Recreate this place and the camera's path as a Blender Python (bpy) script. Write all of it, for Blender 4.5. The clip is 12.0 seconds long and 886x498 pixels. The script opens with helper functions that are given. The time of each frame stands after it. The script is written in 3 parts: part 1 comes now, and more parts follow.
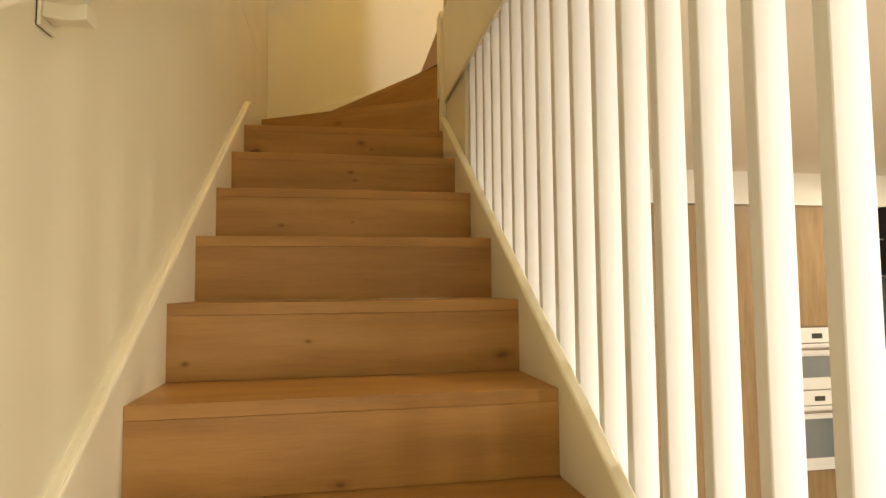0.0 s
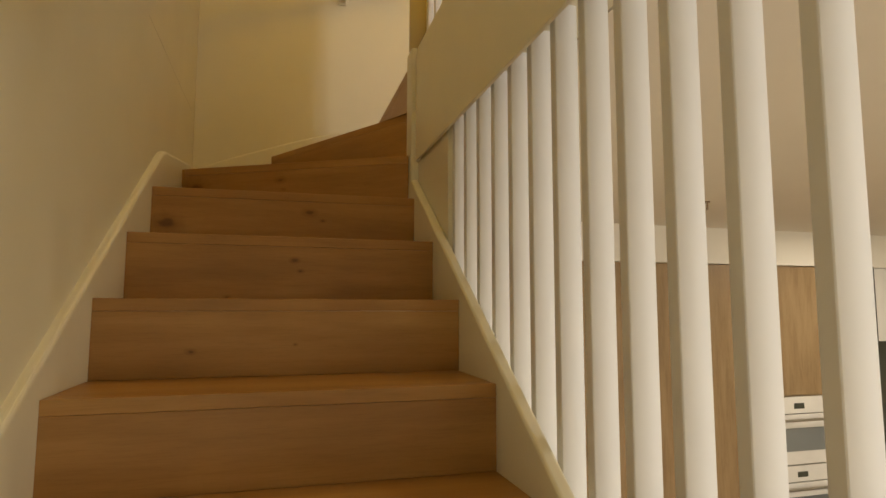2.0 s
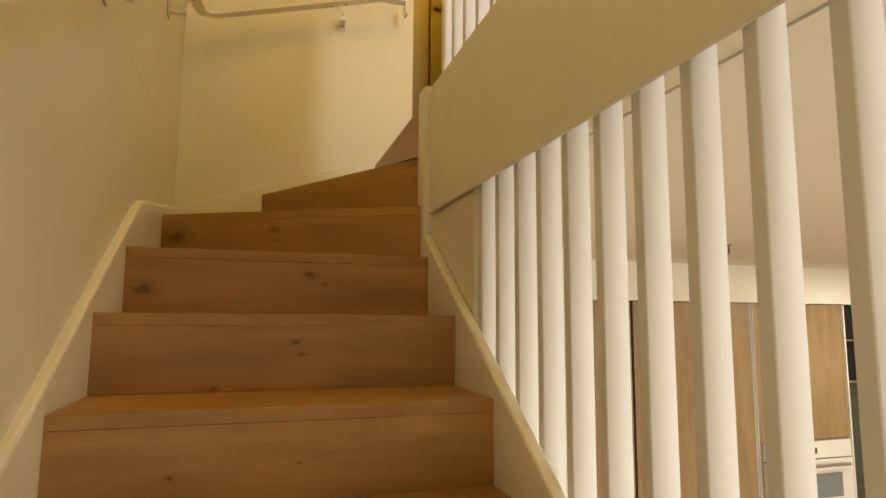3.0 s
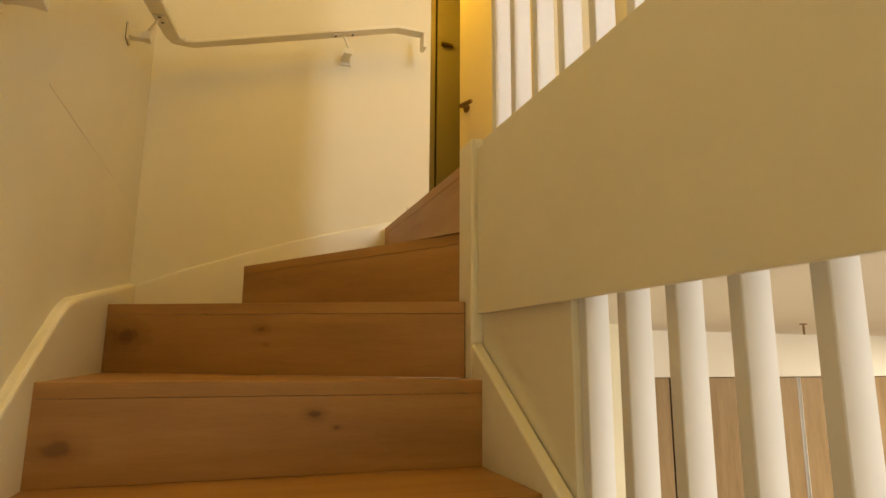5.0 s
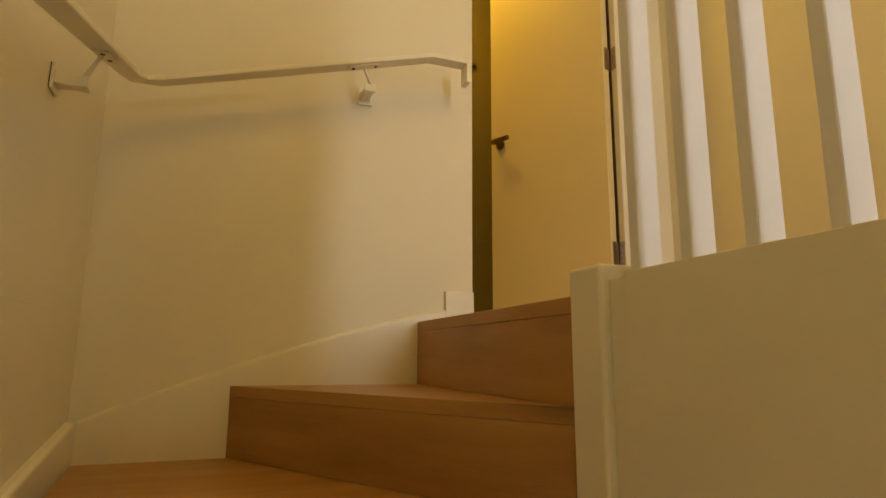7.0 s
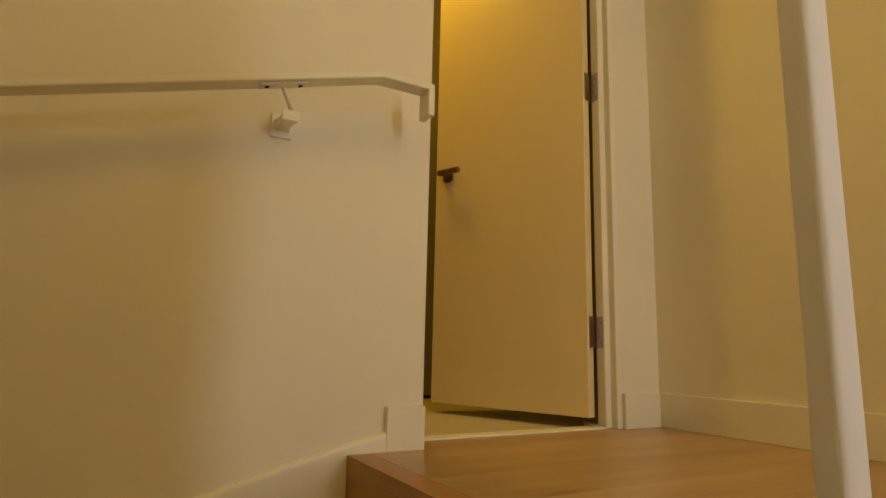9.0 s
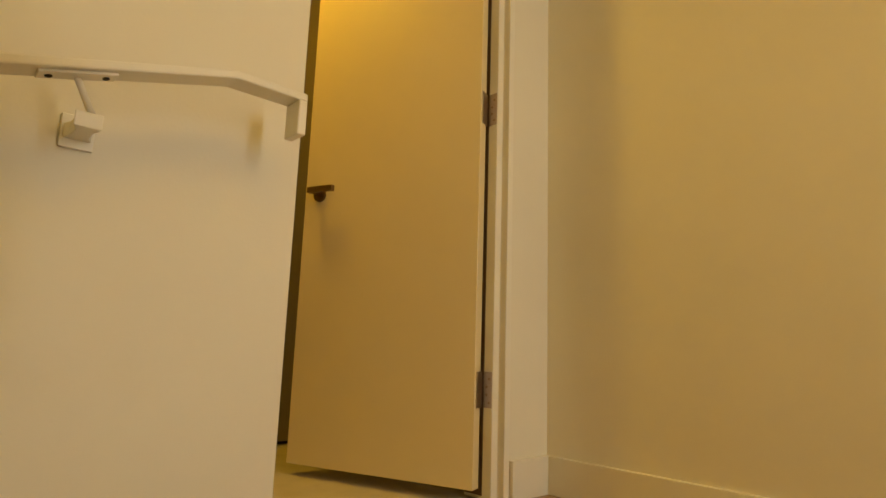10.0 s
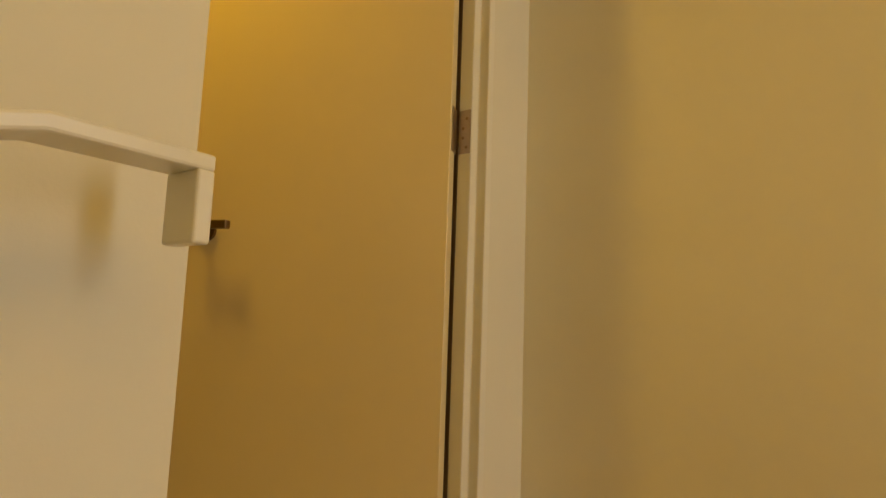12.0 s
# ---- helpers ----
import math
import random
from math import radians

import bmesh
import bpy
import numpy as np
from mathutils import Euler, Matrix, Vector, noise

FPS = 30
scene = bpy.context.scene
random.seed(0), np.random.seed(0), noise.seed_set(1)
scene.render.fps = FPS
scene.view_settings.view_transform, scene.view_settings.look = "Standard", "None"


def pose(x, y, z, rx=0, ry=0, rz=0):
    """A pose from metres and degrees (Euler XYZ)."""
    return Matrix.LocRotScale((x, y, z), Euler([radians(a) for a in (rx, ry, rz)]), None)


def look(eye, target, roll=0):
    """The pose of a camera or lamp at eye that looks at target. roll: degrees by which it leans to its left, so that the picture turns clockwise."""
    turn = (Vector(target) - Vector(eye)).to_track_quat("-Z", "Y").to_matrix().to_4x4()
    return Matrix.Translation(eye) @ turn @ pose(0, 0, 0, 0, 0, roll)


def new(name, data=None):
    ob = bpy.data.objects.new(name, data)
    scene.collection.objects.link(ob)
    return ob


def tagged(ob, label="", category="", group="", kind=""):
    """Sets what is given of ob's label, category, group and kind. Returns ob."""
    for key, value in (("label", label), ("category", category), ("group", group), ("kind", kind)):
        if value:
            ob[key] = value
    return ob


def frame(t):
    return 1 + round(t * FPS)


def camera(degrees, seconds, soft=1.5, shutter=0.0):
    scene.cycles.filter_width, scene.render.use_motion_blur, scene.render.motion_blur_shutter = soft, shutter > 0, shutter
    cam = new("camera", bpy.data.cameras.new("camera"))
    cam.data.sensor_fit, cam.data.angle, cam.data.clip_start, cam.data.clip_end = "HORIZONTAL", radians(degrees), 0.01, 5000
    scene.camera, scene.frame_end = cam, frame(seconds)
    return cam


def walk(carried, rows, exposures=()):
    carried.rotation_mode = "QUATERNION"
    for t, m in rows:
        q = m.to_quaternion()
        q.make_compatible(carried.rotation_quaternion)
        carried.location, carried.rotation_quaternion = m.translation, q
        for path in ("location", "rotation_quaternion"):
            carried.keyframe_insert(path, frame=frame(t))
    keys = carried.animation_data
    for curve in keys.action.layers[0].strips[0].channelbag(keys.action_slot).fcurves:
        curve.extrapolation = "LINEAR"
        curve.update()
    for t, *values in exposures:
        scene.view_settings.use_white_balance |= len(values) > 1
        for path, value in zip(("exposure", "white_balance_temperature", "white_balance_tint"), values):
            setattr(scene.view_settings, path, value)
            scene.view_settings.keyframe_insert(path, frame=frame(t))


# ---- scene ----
cam = camera(74.4, 12.0)
EXPO = [(0, 0.22), (0.5, 0.05), (1.5, -0.38), (2.0, -0.48), (2.5, -0.22), (3.5, 0.06), (5.5, 0.19), (6.0, -0.11), (6.5, -0.25), (8.5, -0.70), (9.0, -0.64), (9.5, -0.37), (10.5, -0.46), (12, -0.58)]
PATH = [
    (0, (0.408, -1.803, 1.557), (0.764, 0.161, 1.684), -0.5),
    (0.5, (0.391, -1.684, 1.659), (0.813, 0.264, 1.821), -0.4),
    (1, (0.449, -1.502, 1.714), (0.915, 0.435, 1.895), -0.3),
    (1.5, (0.479, -1.41, 1.829), (0.999, 0.512, 2.017), -0.1),
    (2, (0.415, -1.247, 1.881), (0.954, 0.669, 2.078), 0.1),
    (2.5, (0.368, -1.145, 2.003), (0.945, 0.759, 2.212), 0.3),
    (3, (0.368, -0.989, 2.082), (0.962, 0.907, 2.318), 0.4),
    (3.5, (0.387, -0.841, 2.216), (1.004, 1.036, 2.524), 0.7),
    (3.7, (0.406, -0.788, 2.224), (1.015, 1.091, 2.538), 0.7),
    (5.3, (0.339, -0.331, 2.405), (0.999, 1.522, 2.765), 0.4),
    (5.5, (0.355, -0.262, 2.46), (1.017, 1.592, 2.815), 0.4),
    (6, (0.366, -0.166, 2.577), (1.028, 1.69, 2.92), 0.5),
    (6.5, (0.307, 0.031, 2.655), (0.976, 1.884, 3.0), 0.5),
    (6.7, (0.313, 0.069, 2.698), (0.985, 1.918, 3.057), 0.4),
    (8.3, (0.377, 0.477, 2.921), (1.226, 2.255, 3.266), 0.9),
    (8.5, (0.377, 0.54, 2.988), (1.247, 2.308, 3.328), 0.9),
    (9, (0.415, 0.606, 3.089), (1.386, 2.323, 3.421), 1.3),
    (9.5, (0.482, 0.736, 3.141), (1.652, 2.324, 3.47), 1.7),
    (10, (0.549, 0.849, 3.26), (1.878, 2.305, 3.595), 1.9),
    (10.5, (0.59, 1.003, 3.294), (2.017, 2.363, 3.63), 1.9),
    (11, (0.608, 1.079, 3.418), (2.134, 2.335, 3.724), 2.1),
    (11.5, (0.677, 1.223, 3.443), (2.262, 2.41, 3.727), 2.2),
    (12, (0.747, 1.305, 3.571), (2.362, 2.461, 3.811), 2.0),
]
walk(cam, [(t, look(eye, target, roll)) for t, eye, target, roll in PATH], EXPO)

# ---- world and lights ----
world = bpy.data.worlds.new("world")
scene.world = world
world.use_nodes = True
wn = world.node_tree.nodes
sky = wn.new("ShaderNodeTexSky")
sky.sky_type = "NISHITA"
sky.sun_disc = False
sky.sun_elevation, sky.sun_rotation = radians(35), radians(150)
world.node_tree.links.new(sky.outputs["Color"], wn["Background"].inputs["Color"])
wn["Background"].inputs["Strength"].default_value = 0.06

WARM = (1.0, 0.54, 0.022)
SOFT = (1.0, 0.87, 0.68)
DAY = (1.0, 0.96, 0.935)


def area(name, m, sx, sy, watts, color, spread=180):
    d = bpy.data.lights.new(name, "AREA")
    d.shape, d.size, d.size_y = "RECTANGLE", sx, sy
    d.energy, d.color, d.spread = watts, color, radians(spread)
    ob = new(name, d)
    ob.matrix_basis = m
    return ob


# living-room ceiling lights, landing ceiling light, room lamp, slit daylight, added unseen window light
LAMPS = [(2.3, -2.6, 24), (3.9, -2.6, 24), (3.9, -0.4, 20), (2.3, -0.4, 17), (4.6, 1.6, 19)]
for lx, ly, w in LAMPS:
    area("downlight_lamp", pose(lx, ly, 2.455), 0.16, 0.16, w, SOFT)
area("landing_lamp", pose(0.95, 0.22, 5.16), 0.95, 0.95, 16, WARM)
area("room_lamp", pose(1.15, 2.70, 5.12), 0.16, 0.16, 17, (1.0, 0.57, 0.04))
area("slit_daylight", look((1.75, -1.04, 3.87), (1.55, 1.9, 3.75)), 0.28, 1.95, 20, DAY, 170)
area("front_window_daylight", look((2.6, -5.25, 0.9), (1.2, 0, 1.2)), 2.4, 1.9, 160, (1.0, 0.94, 0.83))


# ---- materials ----
def mat(name):
    m = bpy.data.materials.new(name)
    m.use_nodes = True
    n, l = m.node_tree.nodes, m.node_tree.links
    return m, n, l, n["Principled BSDF"]


def coords(n, l, scale, kind="Object"):
    tc, mp = n.new("ShaderNodeTexCoord"), n.new("ShaderNodeMapping")
    mp.inputs["Scale"].default_value = scale
    l.new(tc.outputs[kind], mp.inputs["Vector"])
    return mp


def noise_tex(n, l, vec, scale, detail=4.0, rough=0.55):
    t = n.new("ShaderNodeTexNoise")
    t.inputs["Scale"].default_value, t.inputs["Detail"].default_value, t.inputs["Roughness"].default_value = scale, detail, rough
    l.new(vec, t.inputs["Vector"])
    return t


def ramp(n, l, fac, stops):
    r = n.new("ShaderNodeValToRGB")
    e = r.color_ramp.elements
    e[0].position, e[0].color = stops[0][0], (*stops[0][1], 1)
    e[1].position, e[1].color = stops[-1][0], (*stops[-1][1], 1)
    for p, c in stops[1:-1]:
        x = e.new(p)
        x.color = (*c, 1)
    l.new(fac, r.inputs["Fac"])
    return r


def bump(n, l, b, height, strength, distance):
    k = n.new("ShaderNodeBump")
    k.inputs["Strength"].default_value, k.inputs["Distance"].default_value = strength, distance
    l.new(height, k.inputs["Height"])
    l.new(k.outputs["Normal"], b.inputs["Normal"])


def paint(name, color, rough=0.5, vary=0.05, grain=180.0, strength=0.12, coarse=2.2):
    """Painted plaster, board or wood: faint patches, roller or brush grain."""
    m, n, l, b = mat(name)
    v = coords(n, l, (1, 1, 1))
    big = noise_tex(n, l, v.outputs["Vector"], coarse, 5)
    lo = tuple(c * (1 - vary) for c in color)
    hi = tuple(min(1, c * (1 + vary * 0.6)) for c in color)
    r = ramp(n, l, big.outputs["Fac"], [(0.3, lo), (0.7, hi)])
    l.new(r.outputs["Color"], b.inputs["Base Color"])
    b.inputs["Roughness"].default_value = rough
    fine = noise_tex(n, l, v.outputs["Vector"], grain, 3)
    bump(n, l, b, fine.outputs["Fac"], strength, 0.002)
    return m


def timber(name, dark, mid, light, along="x", rough=0.38, knots=0.75, fine=1.0, spots=()):
    """Oak boards: long grain, cathedral waves, a few knots, fine pores."""
    m, n, l, b = mat(name)
    s = {"x": (1.0, 9.0, 9.0), "y": (9.0, 1.0, 9.0), "z": (9.0, 9.0, 1.0)}[along]
    tc, info = n.new("ShaderNodeTexCoord"), n.new("ShaderNodeObjectInfo")
    off = n.new("ShaderNodeVectorMath")
    off.operation = "MULTIPLY_ADD"
    off.inputs[1].default_value = (1, 1, 1)
    mul = n.new("ShaderNodeMath")
    mul.operation = "MULTIPLY"
    mul.inputs[1].default_value = 37.0
    l.new(info.outputs["Random"], mul.inputs[0])
    l.new(tc.outputs["Object"], off.inputs[0])
    l.new(mul.outputs[0], off.inputs[2])
    mp = n.new("ShaderNodeMapping")
    mp.inputs["Scale"].default_value = s
    l.new(off.outputs[0], mp.inputs["Vector"])
    warp = noise_tex(n, l, mp.outputs["Vector"], 1.1 * fine, 3)
    grain = noise_tex(n, l, mp.outputs["Vector"], 3.4 * fine, 8, 0.65)
    mp2 = n.new("ShaderNodeMapping")
    mp2.inputs["Scale"].default_value = tuple(5 * a if a > 1 else a * 2.5 for a in s)
    l.new(off.outputs[0], mp2.inputs["Vector"])
    pore = noise_tex(n, l, mp2.outputs["Vector"], 7.0, 4, 0.7)
    mix = n.new("ShaderNodeMix")
    mix.inputs["Factor"].default_value = 0.32
    l.new(warp.outputs["Fac"], mix.inputs["A"])
    l.new(grain.outputs["Fac"], mix.inputs["B"])
    r = ramp(n, l, mix.outputs["Result"], [(0.33, dark), (0.5, mid), (0.66, light)])
    mp3 = n.new("ShaderNodeMapping")
    mp3.inputs["Scale"].default_value = tuple(0.5 if a > 1 else 0.28 for a in s)
    l.new(off.outputs[0], mp3.inputs["Vector"])
    vor = n.new("ShaderNodeTexVoronoi")
    vor.inputs["Scale"].default_value = 8.0
    l.new(mp3.outputs["Vector"], vor.inputs["Vector"])
    kr = ramp(n, l, vor.outputs["Distance"], [(0.03, (0.22, 0.16, 0.12)), (0.12, (0.75, 0.7, 0.66)), (0.26, (1, 1, 1))])
    mk = n.new("ShaderNodeMix")
    mk.data_type, mk.blend_type = "RGBA", "MULTIPLY"
    mk.inputs["Factor"].default_value = knots
    l.new(r.outputs["Color"], mk.inputs["A"])
    l.new(kr.outputs["Color"], mk.inputs["B"])
    pr = ramp(n, l, pore.outputs["Fac"], [(0.34, (0.80, 0.77, 0.74)), (0.52, (1, 1, 1))])
    mq = n.new("ShaderNodeMix")
    mq.data_type, mq.blend_type = "RGBA", "MULTIPLY"
    mq.inputs["Factor"].default_value = 0.5
    l.new(mk.outputs["Result"], mq.inputs["A"])
    l.new(pr.outputs["Color"], mq.inputs["B"])
    l.new(mq.outputs["Result"], b.inputs["Base Color"])
    if spots:
        geo = n.new("ShaderNodeNewGeometry")
        wob = noise_tex(n, l, geo.outputs["Position"], 30.0, 3)
        total = None
        for x, y, z, r in spots:
            sub = n.new("ShaderNodeVectorMath")
            sub.operation = "SUBTRACT"
            sub.inputs[1].default_value = (x, y, z)
            l.new(geo.outputs["Position"], sub.inputs[0])
            sc = n.new("ShaderNodeVectorMath")
            sc.operation = "MULTIPLY"
            sc.inputs[1].default_value = (0.75 / r, 0.75 / r, 1.25 / r)
            l.new(sub.outputs[0], sc.inputs[0])
            ln = n.new("ShaderNodeVectorMath")
            ln.operation = "LENGTH"
            l.new(sc.outputs[0], ln.inputs[0])
            if total is None:
                total = ln.outputs["Value"]
            else:
                mn = n.new("ShaderNodeMath")
                mn.operation = "MINIMUM"
                l.new(total, mn.inputs[0])
                l.new(ln.outputs["Value"], mn.inputs[1])
                total = mn.outputs[0]
        jit = n.new("ShaderNodeMath")
        jit.operation = "ADD"
        l.new(total, jit.inputs[0])
        l.new(wob.outputs["Fac"], jit.inputs[1])
        sp = ramp(n, l, jit.outputs[0], [(0.33, (0.25, 0.17, 0.12)), (0.48, (0.70, 0.62, 0.56)), (0.85, (1, 1, 1))])
        hal = n.new("ShaderNodeMath")
        hal.operation = "MULTIPLY"
        hal.inputs[1].default_value = 0.42
        l.new(jit.outputs[0], hal.inputs[0])
        l.new(hal.outputs[0], sp.inputs["Fac"])
        ms = n.new("ShaderNodeMix")
        ms.data_type, ms.blend_type = "RGBA", "MULTIPLY"
        ms.inputs["Factor"].default_value = 0.75
        l.new(mq.outputs["Result"], ms.inputs["A"])
        l.new(sp.outputs["Color"], ms.inputs["B"])
        l.new(ms.outputs["Result"], b.inputs["Base Color"])
    rr = n.new("ShaderNodeMapRange")
    rr.inputs["To Min"].default_value, rr.inputs["To Max"].default_value = rough - 0.06, rough + 0.12
    l.new(grain.outputs["Fac"], rr.inputs["Value"])
    l.new(rr.outputs["Result"], b.inputs["Roughness"])
    bump(n, l, b, pore.outputs["Fac"], 0.1, 0.002)
    return m


def metal(name, color, rough=0.3):
    m, n, l, b = mat(name)
    b.inputs["Metallic"].default_value = 1.0
    v = coords(n, l, (40, 40, 400))
    t = noise_tex(n, l, v.outputs["Vector"], 3.0, 3)
    r = ramp(n, l, t.outputs["Fac"], [(0.3, tuple(c * 0.85 for c in color)), (0.7, color)])
    l.new(r.outputs["Color"], b.inputs["Base Color"])
    b.inputs["Roughness"].default_value = rough
    return m


def plain(name, color, rough=0.4, emit=0.0, coat=0.0):
    m, n, l, b = mat(name)
    v = coords(n, l, (1, 1, 1))
    t = noise_tex(n, l, v.outputs["Vector"], 6.0, 3)
    r = ramp(n, l, t.outputs["Fac"], [(0.3, tuple(c * 0.94 for c in color)), (0.7, color)])
    l.new(r.outputs["Color"], b.inputs["Base Color"])
    b.inputs["Roughness"].default_value = rough
    b.inputs["Coat Weight"].default_value = coat
    if emit:
        b.inputs["Emission Color"].default_value = (*color, 1)
        b.inputs["Emission Strength"].default_value = emit
    return m


WALL = paint("wall_paint", (0.78, 0.740, 0.57), 0.6, 0.04, 160, 0.10)
# olive base darkened: the dim room's shade is put into this colour
ROOMW = paint("room_shade_paint", (0.25, 0.205, 0.115), 0.6, 0.05)
CEIL = paint("ceiling_paint", (0.84, 0.81, 0.73), 0.7, 0.02)
TRIM = paint("trim_gloss_paint", (0.80, 0.765, 0.61), 0.32, 0.03, 60, 0.06, 4)
BAR = paint("baluster_satin_paint", (0.76, 0.765, 0.77), 0.5, 0.02, 60, 0.03, 4)
DOORP = paint("door_satin_paint", (0.78, 0.66, 0.35), 0.34, 0.03, 220, 0.05)
KNOTS = [(0.514, 0.846, 2.212, 0.017), (0.56, 0.845, 2.184, 0.008), (0.05, 0.86, 2.16, 0.034), (0.46, 0.562, 2.02, 0.011), (0.477, 0.562, 1.987, 0.008), (0.271, 0.562, 1.908, 0.008), (0.217, 0.281, 1.772, 0.009), (0.46, 0.281, 1.786, 0.005), (0.845, -0.28, 1.372, 0.020), (0.043, -0.28, 1.373, 0.008), (0.336, -0.28, 1.42, 0.008), (0.413, -0.561, 1.151, 0.014), (0.405, 1.21, 2.40, 0.017), (0.42, 1.20, 2.36, 0.009), (0.05, 1.41, 2.38, 0.05)]
OAK = timber("oak", (0.305, 0.152, 0.040), (0.40, 0.210, 0.057), (0.475, 0.270, 0.082), knots=0.15, spots=KNOTS)
OAKY = timber("oak_boards", (0.29, 0.18, 0.072), (0.41, 0.27, 0.115), (0.49, 0.34, 0.16), "x", 0.3)
CABW = timber("cabinet_oak_veneer", (0.26, 0.172, 0.085), (0.32, 0.218, 0.112), (0.37, 0.26, 0.14), "z", 0.42, 0.1, 2.2)
HINGE = metal("hinge_steel", (0.48, 0.40, 0.30), 0.4)
STEEL = metal("brushed_steel", (0.62, 0.60, 0.57), 0.32)
BRONZE = metal("handle_bronze", (0.30, 0.21, 0.13), 0.35)
# brown that paints the shade of the gap beside the door leaf
GAPBROWN = plain("brown_gap_shade", (0.11, 0.07, 0.04), 0.6)
# near-black: paints the shade inside gaps, also colours the screw heads
DARK = plain("dark_gap", (0.015, 0.012, 0.01), 0.8)
OVENW = plain("oven_enamel", (0.80, 0.79, 0.76), 0.22, 0, 0.3)
OVENG = plain("oven_glass", (0.20, 0.22, 0.23), 0.08, 0, 0.5)
BLACKG = plain("black_glass", (0.045, 0.050, 0.038), 0.10, 0, 0.4)
SHELFB = plain("shelf_black", (0.02, 0.017, 0.014), 0.5)
STONE = paint("worktop_stone", (0.30, 0.28, 0.25), 0.25, 0.2, 90, 0.03, 30)
ORANGE = timber("warm_drawer_wood", (0.24, 0.09, 0.03), (0.36, 0.14, 0.045), (0.42, 0.18, 0.07), "x", 0.3, 0.1)
CARPET = paint("pale_floor", (0.52, 0.47, 0.33), 0.8, 0.08, 300, 0.4, 14)
GLOW = plain("lamp_glow", (1.0, 0.85, 0.6), 0.4, 6.0)
FLOORW = timber("floor_oak", (0.34, 0.23, 0.13), (0.48, 0.34, 0.20), (0.56, 0.41, 0.26), "y", 0.35)


# ---- building helpers ----
def box(bm, x0, y0, z0, x1, y1, z1, bev=0.0, seg=2):
    a = [bm.verts.new((x, y, z)) for z in (z0, z1) for x, y in ((x0, y0), (x1, y0), (x1, y1), (x0, y1))]
    fs = [bm.faces.new([a[i] for i in f]) for f in ((3, 2, 1, 0), (4, 5, 6, 7), (0, 1, 5, 4), (1, 2, 6, 5), (2, 3, 7, 6), (3, 0, 4, 7))]
    if bev:
        es = list({e for f in fs for e in f.edges})
        bmesh.ops.bevel(bm, geom=es, offset=bev, segments=seg, profile=0.5, affect="EDGES")
    return bm


def prism(bm, pts, axis, lo, hi, bev=0.0, seg=2):
    """Extrude a polygon: axis z takes (x, y) points, axis x takes (y, z), axis y takes (x, z)."""
    def at(p, h):
        return {"z": (p[0], p[1], h), "x": (h, p[0], p[1]), "y": (p[0], h, p[1])}[axis]
    low, top = [bm.verts.new(at(p, lo)) for p in pts], [bm.verts.new(at(p, hi)) for p in pts]
    fs = [bm.faces.new(low), bm.faces.new(top[::-1])]
    k = len(pts)
    for i in range(k):
        fs.append(bm.faces.new((low[i], top[i], top[(i + 1) % k], low[(i + 1) % k])))
    bmesh.ops.recalc_face_normals(bm, faces=fs)
    if bev:
        es = list({e for f in fs for e in f.edges})
        bmesh.ops.bevel(bm, geom=es, offset=bev, segments=seg, profile=0.5, affect="EDGES")
    return bm


def rod(bm, a, b, r0, r1=None, seg=16):
    a, b = Vector(a), Vector(b)
    d = b - a
    m = Matrix.Translation((a + b) / 2) @ d.to_track_quat("Z", "Y").to_matrix().to_4x4()
    bmesh.ops.create_cone(bm, cap_ends=True, segments=seg, radius1=r0, radius2=r1 or r0, depth=d.length, matrix=m)
    return bm


def part(name, bm, material, parent=None, label="", smooth=False):
    me = bpy.data.meshes.new(name)
    bm.normal_update()
    bm.to_mesh(me)
    bm.free()
    me.materials.append(material)
    if smooth:
        me.shade_smooth()
    ob = new(name, me)
    if parent:
        ob.parent = parent
    if label:
        ob["label"] = label
    return ob


def B():
    return bmesh.new()


def structure(name, bm, material, label, category):
    return tagged(part(name, bm, material), label, category, kind="structure")


def thing(name, label, category, group=""):
    return tagged(new(name), label, category, group)


# ---- the plan ----
FLOOR0 = -0.57          # lower floor
RISE, GOING = 0.19, 0.2805
LAND = 2.85             # landing floor
YF = 1.875              # stair skirting on the far wall
WF = 1.890              # far wall face
WS = 1.966              # wall face beside the door, set back a little
XR = 2.015              # landing wall
FX = 0.905              # fascia face over the stairs
CEIL0 = 2.49
CEIL1 = 5.20

# lower floor and shell
structure("floor", box(B(), -0.2, -5.4, FLOOR0 - 0.1, 7.2, 3.3, FLOOR0), FLOORW, "oak board floor of the lower room", "floor")
structure("wall_left", box(B(), -0.17, -5.4, FLOOR0, -0.022, WF, CEIL1), WALL, "cream painted plaster wall beside the stairs", "wall")

bm = B()
box(bm, -0.17, WF, FLOOR0, 1.095, 2.07, CEIL1)
box(bm, 1.095, WS, FLOOR0, 1.8425, 2.07, LAND - 0.06)
box(bm, 1.095, WS, LAND + 2.12, 1.8425, 2.07, CEIL1)
box(bm, 1.8425, WS, FLOOR0, XR + 0.1, 2.07, CEIL1)
structure("wall_far", bm, WALL, "cream painted plaster wall with a door opening", "wall")
bm = box(B(), XR, -5.4, LAND - 0.3, XR + 0.1, WS, CEIL1)
structure("wall_right", bm, WALL, "cream painted landing wall", "wall")
bm = B()
box(bm, XR + 0.1, 2.62, FLOOR0, 7.2, 2.8, CEIL1)
box(bm, 1.0, 2.62, FLOOR0, XR + 0.1, 2.8, LAND - 0.3)
structure("wall_kitchen", bm, WALL, "cream painted kitchen wall", "wall")
structure("wall_east", box(B(), 7.2, -5.4, FLOOR0, 7.35, 3.3, CEIL1), WALL, "cream painted outer wall", "wall")
bm = B()
